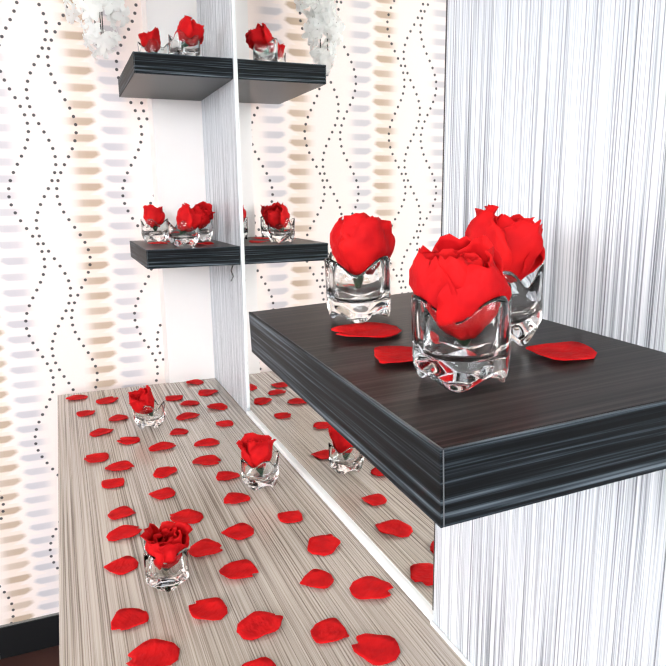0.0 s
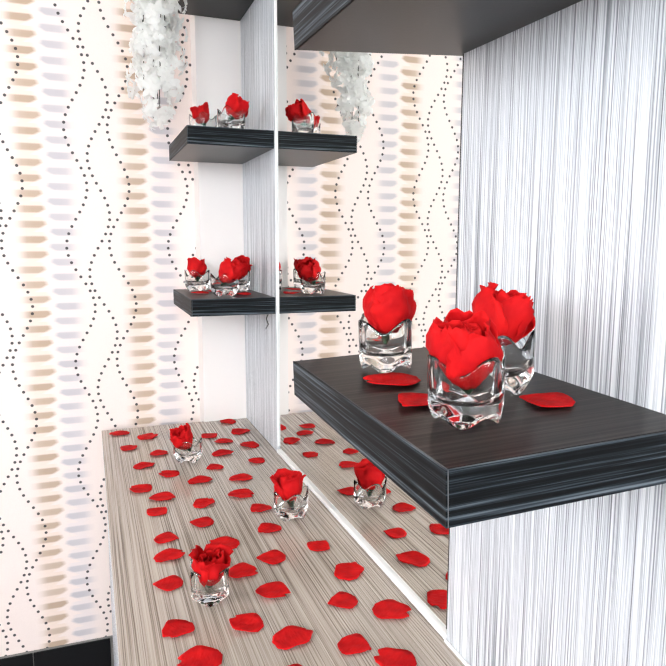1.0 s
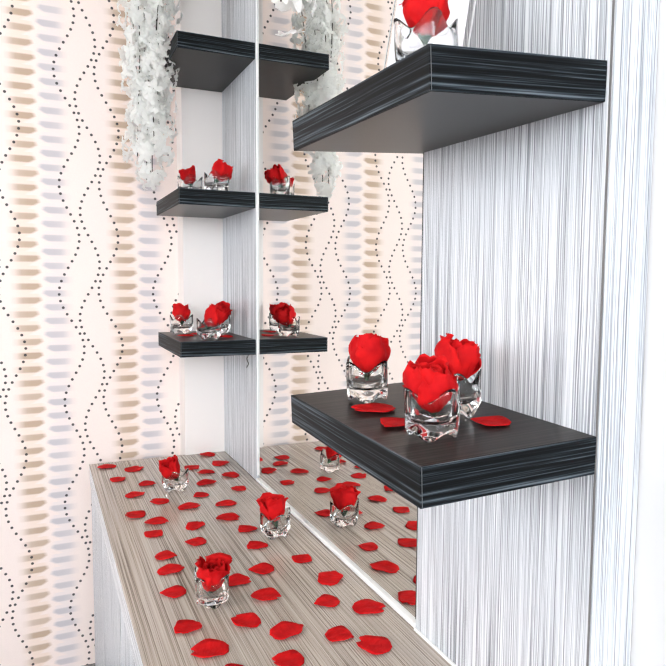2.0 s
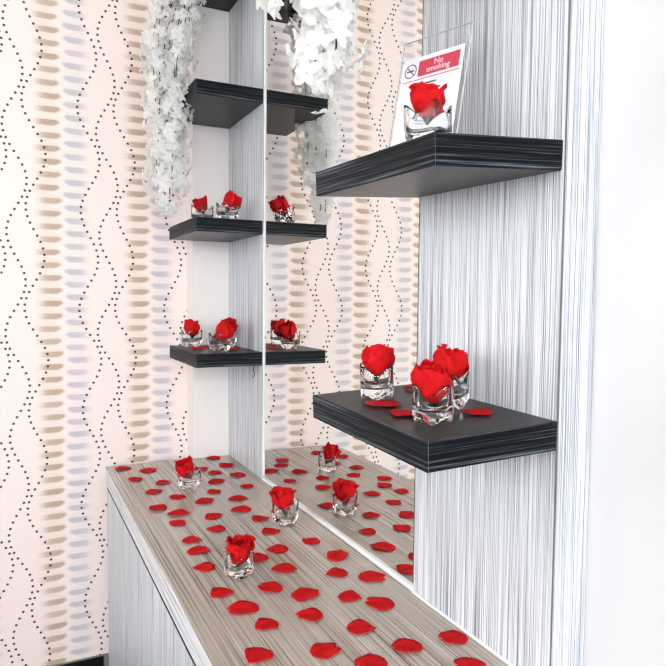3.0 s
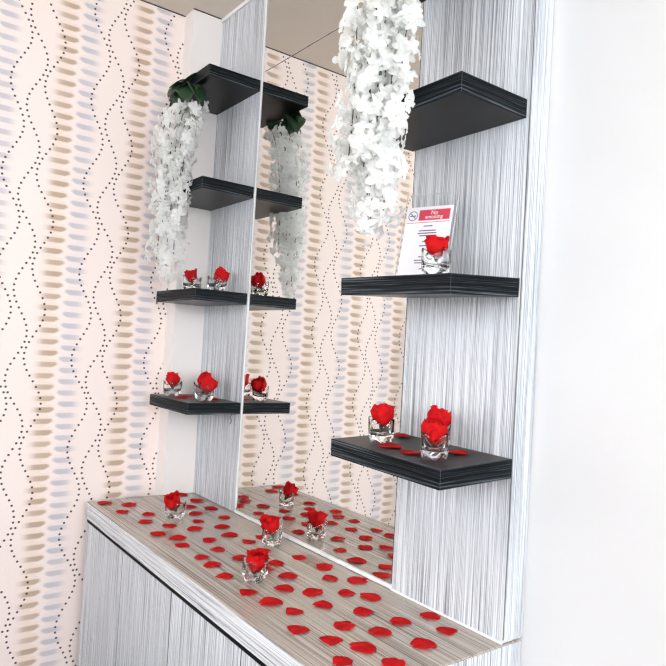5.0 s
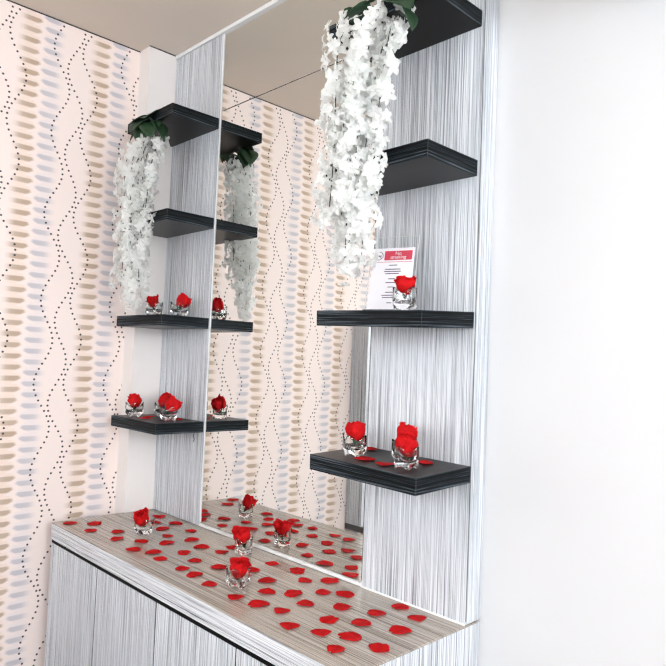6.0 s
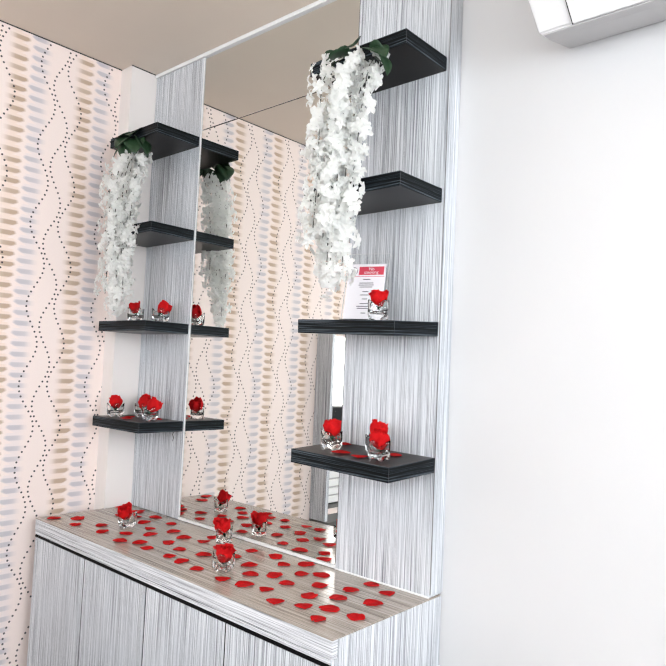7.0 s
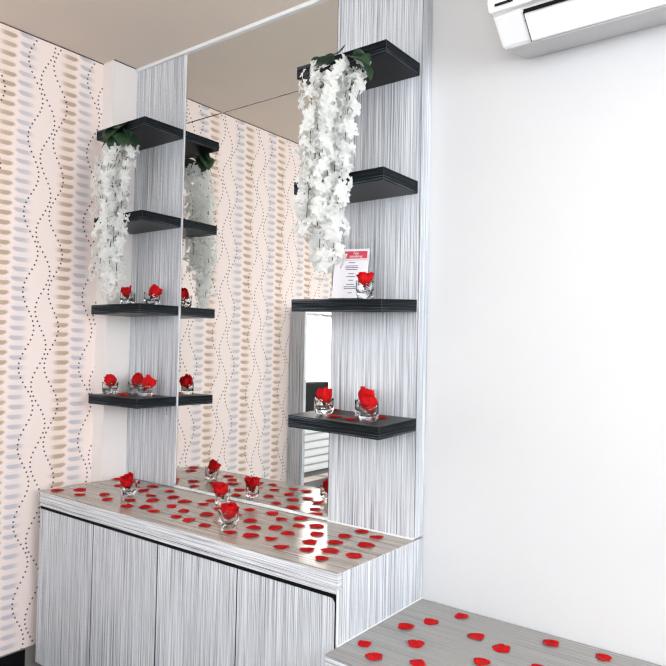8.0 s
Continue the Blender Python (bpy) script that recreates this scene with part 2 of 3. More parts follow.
part("front_edge", box(-0.3915, -0.372, 0.2655, 1.7415, 0.6875, 0.7283, 0.001), EDGE_STREAK, counter, "white streaked edge band")
part("core", box(-0.3718, 0.052, 0.2850, 1.7415, 0.6955, 0.7283), WHITE_STREAK, counter)

cabinet = thing("vanity_cabinet", "low cabinet with white streaked doors under the counter", "cabinet")
part("body", box(-0.365, 0.053, 0.285, 1.740, 0.06, 0.6870), WHITE_STREAK, cabinet)
part("end_panel", box(-0.3710, EAST - 0.001, 0.2645, 0.2845, 0.0, 0.7280, 0.001), WHITE_STREAK, cabinet, "white streaked end panel")
part("end_panel_lip", box(-0.3888, -0.3712, 0.2645, 0.2705, 0.06, 0.6868, 0.0006), WHITE_STREAK, cabinet)
part("plinth", box(-0.33, 0.053, 0.286, 1.740, 0.0, 0.0595), BLACK_TILE, cabinet, "black recessed plinth")
part("top_rail", box(-0.3908, -0.3660, 0.2707, 1.7405, 0.6740, 0.6852, 0.0015), EDGE_STREAK, cabinet, "pale rail under the counter edge")
# solid black fillers, in place of the shade in the open groove
part("finger_groove", box(-0.3675, -0.3655, 0.2850, 1.738, 0.064, 0.6743), GAP_SHADE, cabinet, "black sheet standing for the shade behind the doors")
part("finger_groove", box(-0.3878, -0.3677, 0.2720, 1.740, 0.6622, 0.6738), GAP_SHADE, cabinet, "black filler standing for the shade under the top rail")


def door_mesh(y0, y1, round_corner):
    """A slab door; the one at the end has a rounded upper corner."""
    x0, x1, z0, z1, r = -0.388, -0.3682, 0.062, 0.6617, 0.016
    outline = [(y0, z0), (y1, z0), (y1, z1)]
    if round_corner:
        outline += [(y0 + r - r * math.sin(a), z1 - r + r * math.cos(a)) for a in [math.pi / 2 * k / 6 for k in range(7)]]
    else:
        outline.append((y0, z1))
    b = bmesh.new()
    front = [b.verts.new((x0, y, z)) for y, z in outline]
    back = [b.verts.new((x1, y, z)) for y, z in outline]
    b.faces.new(front)
    b.faces.new(list(reversed(back)))
    for i in range(len(outline)):
        j = (i + 1) % len(outline)
        b.faces.new((front[i], back[i], back[j], front[j]))
    bmesh.ops.recalc_face_normals(b, faces=b.faces)
    return b


for y0, y1 in ((0.2765, 0.6340), (0.6400, 1.0030), (1.0090, 1.3720), (1.3780, 1.740)):
    part("door", door_mesh(y0, y1, y0 < 0.3), WHITE_STREAK, cabinet)

# dark strips fill the gaps to stand for their shade
for y in (0.2736, 0.637, 1.006, 1.375):
    part("door_gap", box(-0.3868, -0.368, y - 0.0026, y + 0.0026, 0.064, 0.6620), GAP_SHADE, cabinet, "dark strip standing for the shade between the doors")
part("corner_gap", box(-0.3866, -0.3684, 0.2764, 0.2930, 0.6452, 0.6620), GAP_SHADE, cabinet, "dark filler standing for the shade round the door corner")

bench = thing("bench", "low built-in bench with grey streaked top", "bench")
part("top", box(-0.44, 0.053, -2.0, 0.2645, 0.536, 0.540, 0.001), BENCH_STREAK, bench)
part("top_edge", box(-0.4395, 0.053, -2.0, 0.2645, 0.50, 0.5358, 0.001), EDGE_STREAK, bench, "white streaked edge band")
part("body", box(-0.42, 0.053, -2.0, 0.2645, 0.0, 0.4998), WHITE_STREAK, bench)


part("sealant", box(-0.39, EAST - 0.001, 0.2625, 0.2644, 0.5402, 0.5428, 0.0006), TRIM, bench, "white sealant along the cabinet side")
part("foot_sealant", box(-0.0035, -0.0002, 0.266, 0.602, 0.7327, 0.7375, 0.001), TRIM, near_panel, "white sealant at the foot")
# same laminate as the boards; the underside's shade is put into this darker colour
UNDERSIDE = plain("shade_darkened_underside", (0.008, 0.007, 0.0065), 0.3, 0.15, Specular_IOR_Level=0.12)


def wall_shelf(y0, y1, top, deep=0.2):
    ob = thing("wall_shelf", "dark wenge wall shelf with striped edges", "shelf", "wall shelves", (0, y0, top))
    w = y1 - y0
    part("board", box(0.0015 - deep, 0.0, 0.0015, w - 0.0015, -0.0383, 0.0, 0.0008), DARK_TOP, ob)
    part("underside", box(0.002 - deep, -0.0005, 0.002, w - 0.002, -0.0391, -0.0384), UNDERSIDE, ob, "underside coloured darker for shade")
    b = box(-deep, 0.0014 - deep, 0, w, -0.0388, -0.0002)
    part("edge_band", b, DARK_EDGE, ob, "striped dark edge band")
    part("edge_band", box(0.0015 - deep, -0.0005, 0, 0.0014, -0.0388, -0.0002), DARK_EDGE, ob, "striped dark edge band")
    return ob


# height at the wall, y, depth, droop towards the room, rise along the wall, turn
NEAR_SHELVES = [(1.1065, 0.2640, 0.2045, 0.048, 0.022, -1.3), (1.4760, 0.2690, 0.2010, 0.062, 0.026, -0.9), (1.8480, 0.273, 0.199, 0.0, 0.0, 0), (2.222, 0.273, 0.197, 0.0, 0.0, 0)]
near_shelves = []
for z, y0, deep, droop, rise, turn in NEAR_SHELVES:
    shelf = wall_shelf(y0, 0.613, z, deep)
    shelf.rotation_euler = (rise, -droop, radians(turn))  # they hang slightly askew
    near_shelves.append(shelf)
for z in (1.107, 1.483, 1.852, 2.225):
    wall_shelf(1.405, 1.7345, z, 0.194)


def rest(k, x, y):
    """The tilted place on a near shelf's top over the plan's point x, y."""
    z, y0, deep, droop, rise, turn = NEAR_SHELVES[k]
    return Matrix.Translation((x, y, z + droop * x + rise * (y - y0))) @ Matrix.Rotation(-droop, 4, "Y") @ Matrix.Rotation(rise, 4, "X")


# solid dark strips stand for the shade in the gap under the ceiling
setting("ceiling_gap", box(WEST, -0.119, NORTH - 0.003, NORTH, CEIL - 0.0035, CEIL), BLACKLINE, "thin dark strip for the shaded gap between wall and ceiling")
setting("ceiling_gap_pillar", box(-0.122, -0.0065, 1.732, 1.735, CEIL - 0.0035, CEIL), BLACKLINE, "thin dark strip for the shaded gap between pillar and ceiling")
skirting = tagged(part("skirting", box(WX0 - 0.9, -0.119, 1.809, NORTH, 0.0, 0.096), GROUT), "black tile skirting along the wallpapered wall", kind="structure")

# ---- loose things: materials ----
GLASS = Nodes("clear_glass").done((0.995, 1.0, 0.998), 0.01, Transmission_Weight=1.0, IOR=1.36)
ACRYLIC = Nodes("clear_acrylic").done((0.97, 0.98, 0.98), 0.03, Transmission_Weight=1.0, IOR=1.2)


def translucent(mat, share, tint):
    """Lets light shine through thin petals."""
    tree = mat.node_tree
    out, front = tree.nodes["Material Output"], tree.nodes["Principled BSDF"]
    back, both = tree.nodes.new("ShaderNodeBsdfTranslucent"), tree.nodes.new("ShaderNodeMixShader")
    back.inputs[0].default_value = (*tint, 1)
    both.inputs[0].default_value = share
    tree.links.new(front.outputs[0], both.inputs[1])
    tree.links.new(back.outputs[0], both.inputs[2])
    tree.links.new(both.outputs[0], out.inputs[0])
    return mat


def rose_red():
    n = Nodes("red_silk_petal")
    x, y, z = n.xyz()
    v = n.vec(x, y, z)
    vein = n.noise(n.vec(n.math("MULTIPLY", x, 3.0), y, z), 160.0, 3.0)
    soft = n.noise(v, 45.0, 2.0)
    info = n.add("ShaderNodeObjectInfo")
    col = n.mix(n.ramp(soft, (0.3, 0.0), (0.68, 1.0)), (0.46, 0.005, 0.008), (0.73, 0.011, 0.012))
    col = n.mix(n.math("MULTIPLY", info.outputs["Random"], 0.2), col, (0.62, 0.004, 0.010))
    folds = n.noise(n.vec(n.math("MULTIPLY", x, 1.6), y, n.math("MULTIPLY", z, 0.6)), 95.0, 2.0)
    n.bump(n.math("ADD", n.math("MULTIPLY", vein, 0.12), folds), 0.55, 0.004)
    return n.done(col, 0.7, Specular_IOR_Level=0.12)


ROSE = translucent(rose_red(), 0.22, (0.9, 0.012, 0.012))
LEAF = plain("dark_green_silk_leaf", (0.018, 0.055, 0.022), 0.5, 0.3, 30.0)
STEM = plain("dark_stem", (0.02, 0.022, 0.014), 0.6)
BLOSSOM = translucent(plain("white_silk_blossom", (0.88, 0.885, 0.87), 0.7, 0.03, 40.0), 0.58, (0.94, 0.945, 0.93))
PAPER = plain("white_paper", (0.82, 0.80, 0.84), 0.6, 0.02)
SHEET_EDGE = plain("acrylic_cut_edge", (0.62, 0.63, 0.63), 0.3)
SIGN_RED = plain("red_print", (0.62, 0.05, 0.09), 0.5, 0.05)
INK = plain("dark_print", (0.10, 0.08, 0.12), 0.6, 0.05)
AC_WHITE = plain("white_moulded_plastic", (0.83, 0.82, 0.82), 0.32, 0.02)
AC_GREY = plain("grey_moulded_plastic", (0.50, 0.49, 0.49), 0.4, 0.03)
GREY_LINE = plain("pale_edge_line", (0.085, 0.09, 0.097), 0.6)


# ---- glass votive vases ----
def square_ring(bm, half, z_of, n=48, power=5.0, cx=0.0):
    """One ring of a rounded square; z_of(corner) takes 0 at a side's middle to 1 at a corner."""
    ring = []
    for i in range(n):
        a = 2 * math.pi * i / n
        c, s = math.cos(a), math.sin(a)
        r = half / (abs(c) ** power + abs(s) ** power) ** (1 / power)
        corner = 0.5 - 0.5 * math.cos(4 * a)
        ring.append(bm.verts.new((r * c, r * s, z_of(corner))))
    return ring


def skin(bm, a, b):
    for i in range(len(a)):
        j = (i + 1) % len(a)
        bm.faces.new((a[i], a[j], b[j], b[i]))


def vase_mesh():
    """A thick square tumbler: scalloped rim, solid base, four low corner feet."""
    bm = bmesh.new()
    foot = lambda k: 0.0105 * k ** 1.2
    rows = [
        (0.0130, lambda k: 0.0045), (0.0200, lambda k: 0.0022 + foot(k) * 0.8), (0.0228, lambda k: 0.0004 + foot(k)), (0.0246, lambda k: 0.0008 + foot(k)),
        (0.0258, lambda k: 0.0040 + foot(k)), (0.0264, lambda k: 0.012 + foot(k) * 0.5), (0.0266, lambda k: 0.026), (0.0266, lambda k: 0.036 + 0.006 * k), (0.0268, lambda k: 0.0395 + 0.0140 * k),
        (0.0262, lambda k: 0.0410 + 0.0144 * k), (0.0250, lambda k: 0.0406 + 0.0140 * k), (0.0242, lambda k: 0.038 + 0.013 * k),
        (0.0234, lambda k: 0.031), (0.0222, lambda k: 0.022), (0.0190, lambda k: 0.0175), (0.0100, lambda k: 0.0155)]
    rings = [square_ring(bm, h, f, power=5.5 if h > 0.02 else 2.6) for h, f in rows]
    for a, b in zip(rings, rings[1:]):
        skin(bm, a, b)
    bm.faces.new(list(reversed(rings[0])))
    bm.faces.new(rings[-1])
    bmesh.ops.recalc_face_normals(bm, faces=bm.faces)
    return bm


VASE = tagged(part("glass_vase", vase_mesh(), GLASS, None, smooth=True), "small square clear glass vase with scalloped rim", "vase", "glass vases")


# ---- roses ----
def rose_petal(rng, f, size, spread=1.0):
    """One cupped petal of a rose head; f runs from 0 in the heart to 1 outside."""
    bm = bmesh.new()
    n = 11
    R = size * (0.08 + 0.42 * f ** 0.8)
    H = size * (0.80 + 0.12 * f + rng.uniform(-0.06, 0.07))
    wide = 1.60 - 0.30 * f
    flare = size * 0.09 * f * rng.uniform(0.0, 1.4) * spread
    phase, rough = rng.uniform(0, 6.3), size * rng.uniform(0.03, 0.055)
    grid = []
    for i in range(n + 1):
        t = i / n
        row = []
        for j in range(n + 1):
            s = 2 * j / n - 1
            half = wide * math.sin(math.pi * (0.16 + 0.58 * t)) ** 0.6
            a = s * half
            r = R * (0.38 + 0.64 * math.sin(math.pi * (0.04 + 0.79 * t))) + flare * t ** 7 + 0.02 * size * abs(s) ** 3 * f
            top = H * (t - 0.17 * abs(s) ** 2.6 * t ** 2 + 0.05 * t ** 3 * (1 - abs(s)))
            r += 1.5 * rough * math.sin(phase + 5 * s + 3 * t) * t * t
            top += rough * 0.5 * math.sin(2 * phase + 3.5 * s) * t ** 3
            crease = noise.noise(Vector((3.2 * s + phase, 3.0 * t, 5 * phase))) + 0.5 * noise.noise(Vector((8 * s, 6 * t + phase, phase)))
            r += (0.20 * R + 0.025 * size) * crease * (0.25 + t)
            top += size * 0.10 * noise.noise(Vector((4 * s + 2 * phase, 2.0, phase))) * t * t
            r = min(max(r, 0.45 * R), R + 0.13 * size * (0.5 + 0.7 * spread))
            row.append(bm.verts.new((r * math.cos(a), r * math.sin(a), top)))
        grid.append(row)
    for i in range(n):
        for j in range(n):
            bm.faces.new((grid[i][j], grid[i][j + 1], grid[i + 1][j + 1], grid[i + 1][j]))
    bm.normal_update()
    bmesh.ops.solidify(bm, geom=bm.faces[:], thickness=0.0006)
    return bm


def leaf_mesh(length, width, fold=0.25, droop=0.2, n=6):
    """A pointed leaf along +x with a folded midrib."""
    bm = bmesh.new()
    rows = []
    for i in range(n + 1):
        t = i / n
        w = width * math.sin(math.pi * min(1, 0.04 + 0.96 * t) ** 0.72) ** 0.85 * 0.5 + 0.0002
        z = -droop * length * t * t
        rows.append([bm.verts.new((length * t, k * w, z + abs(k) * w * fold)) for k in (-1, -0.5, 0, 0.5, 1)])
    for a, b in zip(rows, rows[1:]):
        for k in range(4):
            bm.faces.new((a[k], a[k + 1], b[k + 1], b[k]))
    bm.normal_update()
    bmesh.ops.solidify(bm, geom=bm.faces[:], thickness=0.0005)
    return bm


def rose(seed, size, label, sepals=2, spread=1.0):
    rng = random.Random(seed)
    ob = thing("rose", label, "rose", "roses in vases")
    count = 10
    for i in range(count):
        f = i / (count - 1)
        p = part("petal", rose_petal(rng, f, size, spread), ROSE, ob, smooth=True)
        p.rotation_euler = (rng.uniform(-0.1, 0.1), rng.uniform(-0.06, 0.05) * f, i * 2.4 + rng.uniform(-0.3, 0.3))
        p.location = (0, 0, rng.uniform(-0.04, 0.04) * size)
    b = bmesh.new()
    bmesh.ops.create_cone(b, cap_ends=True, segments=10, radius1=0.0018, radius2=size * 0.2, depth=size * 0.35, matrix=Matrix.Translation((0, 0, -size * 0.08)))
    part("calyx", b, LEAF, ob, "dark green calyx")
    for k in range(sepals):
        s = part("sepal", leaf_mesh(size * 0.55, size * 0.2, 0.3, -0.25), LEAF, ob, "dark green sepal", True)
        s.rotation_euler = (0, -0.75, 1.1 + 2.3 * k + seed)
        s.location = (0, 0, -0.01 * size)
    return ob


RED_ROSE = "red rose head standing in a glass vase"
roses = [rose(3, 0.053, RED_ROSE), rose(11, 0.050, RED_ROSE), rose(23, 0.047, RED_ROSE, 1, 2.2), rose(42, 0.044, RED_ROSE, 2, 2.0)]
used = set()


def place_copy(ob, m):
    """The first call moves the model itself, later ones copy it."""
    if ob in used:
        return copy_thing(ob, m)
    used.add(ob)
    ob.matrix_basis = m @ Matrix.Diagonal((*ob.scale, 1))
    return ob


F1, F2, TOP = 1.107, 1.483, 0.7325
# x, y, near shelf's index or height of the support, turn of the vase, rose, lean and direction of the rose, scale, lift
SET = [
    (-0.141, 0.347, 0, 49, 0, 17, 215, 0.99, 0.031),
    (-0.073, 0.410, 0, 20, 1, 14, -40, 1.06, 0.041),
    (-0.122, 0.532, 0, 62, 1, 6, 30, 1.02, 0.038),
    (-0.209, 1.416, TOP, 30, 3, 26, 200, 1.18, 0.032),
    (-0.075, 1.035, TOP, 48, 2, 14, 140, 1.12, 0.030),
    (-0.264, 0.807, TOP, -8, 2, 12, -70, 1.08, 0.024),
    (-0.141, 1.660, F1, 20, 3, 10, 90, 1.1, 0.034),
    (-0.106, 1.470, F1, 40, 1, 30, -25, 1.12, 0.034),
    (-0.041, 1.623, F1, 10, 3, 24, -60, 1.2, 0.034),
    (-0.130, 1.574, F2, 35, 3, 12, 170, 1.0, 0.034),
    (-0.082, 1.476, F2, 15, 1, 32, -10, 1.08, 0.034),
    (-0.143, 0.367, 1, 28, 2, 8, 60, 0.96, 0.037),
]
for x, y, on, turn, kind, lean, to, size, lift in SET:
    foot = rest(on, x, y) if isinstance(on, int) else Matrix.Translation((x, y, on))
    place_copy(VASE, foot @ pose(0, 0, 0, 0, 0, turn))
    # the head leans over towards that direction, its base stays in the vase
    head = place_copy(roses[kind], foot @ pose(0, 0, lift, 0, 0, to) @ pose(0, 0, 0, 0, lean, 0) @ pose(0, 0, 0, 0, 0, kind * 40 + turn))
    head.scale = (size, size, size)


# ---- scattered petals ----
def loose_petal(seed):
    rng = random.Random(seed)
    bm = bmesh.new()
    L, W = rng.uniform(0.041, 0.050), rng.uniform(0.040, 0.047)
    cup, curl, p = rng.uniform(0.0015, 0.0035), rng.uniform(-0.0004, 0.0022), rng.uniform(0, 6.3)
    rows = []
    n, m = 8, 6
    for i in range(n + 1):
        t = i / n
        w = W * 0.5 * (math.sin(math.pi * (0.035 + 0.93 * t ** 0.9))) ** 0.52
        row = []
        for j in range(m + 1):
            s = 2 * j / m - 1
            edge = 1 + 0.10 * math.sin(9 * t + p) * abs(s) ** 3
            z = 0.0014 + cup * (s ** 4 * math.sin(math.pi * t)) + curl * t ** 3 + 0.00035 * math.sin(p + 6 * t + 3 * s)
            row.append(bm.verts.new((L * (t - 0.5) + 0.003 * math.sin(p * 2 + 3 * s) * t, s * w * edge, max(0.0010, z))))
        rows.append(row)
    for a, b in zip(rows, rows[1:]):
        for j in range(m):
            bm.faces.new((a[j], a[j + 1], b[j + 1], b[j]))
    bm.normal_update()
    bmesh.ops.solidify(bm, geom=bm.faces[:], thickness=0.0006)
    return bm


PETAL = "single red rose petal lying on the "
kinds = [part("rose_petal", loose_petal(100 + k), ROSE, None, smooth=True) for k in range(7)]
for k in kinds:
    tagged(k, PETAL + "countertop", "petal", "scattered rose petals")
ON_TOP = [(-0.347, 1.691), (-0.282, 1.635), (-0.332, 1.554), (-0.268, 1.487), (-0.308, 1.409), (-0.26, 1.337), (-0.326, 1.266), (-0.29, 1.205), (-0.304, 1.139), (-0.205, 1.273), (-0.217, 1.149), (-0.234, 1.062), (-0.302, 1.019), (-0.305, 0.952), (-0.315, 0.864), (-0.213, 0.965), (-0.205, 0.862), (-0.317, 0.743), (-0.299, 0.669), (-0.23, 0.724), (-0.177, 0.791), (-0.151, 0.89), (-0.127, 0.996), (-0.12, 1.088), (-0.14, 1.171)]
ON_TOP_TOO = [(-0.121, 1.258), (-0.16, 1.346), (-0.126, 1.436), (-0.062, 1.356), (-0.05, 1.477), (-0.104, 1.53), (-0.129, 1.589), (-0.046, 1.602), (-0.059, 1.708), (-0.066, 0.904), (-0.051, 0.808), (-0.09, 0.732), (-0.037, 0.688), (-0.182, 0.673), (-0.114, 0.632), (-0.078, 0.586), (-0.06, 1.11), (-0.327, 0.52), (-0.296, 0.448), (-0.231, 0.49), (-0.183, 0.43), (-0.111, 0.446), (-0.03, 0.438), (-0.056, 0.365), (-0.149, 0.527), (-0.206, 0.599), (-0.26, 0.391), (-0.144, 0.343), (-0.283, 0.601), (-0.33, 0.366), (-0.252, 0.311)]
ON_BENCH = [(0.001, 0.101), (-0.09, 0.153), (-0.165, 0.189), (-0.329, 0.218), (-0.374, 0.159), (-0.242, 0.114), (-0.332, 0.056), (-0.098, 0.009), (-0.122, -0.073), (-0.226, -0.066), (-0.006, -0.162), (0.0, -0.295), (-0.17, -0.19), (-0.31, -0.14), (-0.09, -0.37)]
ON_SHELF = [(-0.140, 0.478, 0), (-0.150, 0.406, 0), (-0.058, 0.358, 0), (-0.030, 0.560, 0), (-0.15, 1.56, 1.107), (-0.06, 1.50, 1.107), (-0.10, 1.62, 1.107)]
rng = random.Random(5)
for support, spots in (("countertop", [(x, y, TOP) for x, y in ON_TOP + ON_TOP_TOO]), ("bench", [(x, y, 0.540) for x, y in ON_BENCH]), ("dark shelf", ON_SHELF)):
    for x, y, z in spots:
        turn = rng.choice((0, 180)) + rng.uniform(-55, 55)
        spot = rest(z, x, y) if isinstance(z, int) else Matrix.Translation((x, y, z))
        p = place_copy(rng.choice(kinds), spot @ pose(0, 0, 0, 0, 0, turn))
        k = rng.uniform(0.88, 1.06)
        p.scale = (k, k, k)
        p["label"] = PETAL + support


# ---- hanging flower garlands ----
def blossom_mesh(seed):
    """A small open blossom of five curved petals, facing +z."""
    rng = random.Random(seed)
    bm = bmesh.new()
    for k in range(5):
        a = 2 * math.pi * k / 5 + rng.uniform(-0.25, 0.25)
        L, W, lift = rng.uniform(0.014, 0.021), rng.uniform(0.010, 0.015), rng.uniform(-0.1, 0.6)
        rows = []
        for i in range(5):
            t = i / 4
            w = W * 0.5 * math.sin(math.pi * (0.08 + 0.86 * t)) ** 0.7
            z = L * (lift * t - 0.35 * t * t * rng.uniform(0.3, 1.6))
            rows.append([bm.verts.new(((L * t + 0.001) * math.cos(a) - s * w * math.sin(a), (L * t + 0.001) * math.sin(a) + s * w * math.cos(a), z + 0.25 * w * s * s)) for s in (-1, 0, 1)])
        for p, q in zip(rows, rows[1:]):
            for j in (0, 1):
                bm.faces.new((p[j], p[j + 1], q[j + 1], q[j]))
    return bm


def mesh_of(name, bm, material):
    me = bpy.data.meshes.new(name)
    bm.to_mesh(me)
    bm.free()
    me.materials.append(material)
    for p in me.polygons:
        p.use_smooth = True
    return me


BLOSSOMS = [mesh_of("blossom", blossom_mesh(300 + k), BLOSSOM) for k in range(6)]


def strand(points, radius=0.0014):
    """A thin tube through the points."""
    bm = bmesh.new()
    rings = [[bm.verts.new((x + radius * math.cos(a), y + radius * math.sin(a), z)) for a in (0, 2.094, 4.189)] for x, y, z in points]
    for a, b in zip(rings, rings[1:]):
        skin(bm, a, b)
    return bm


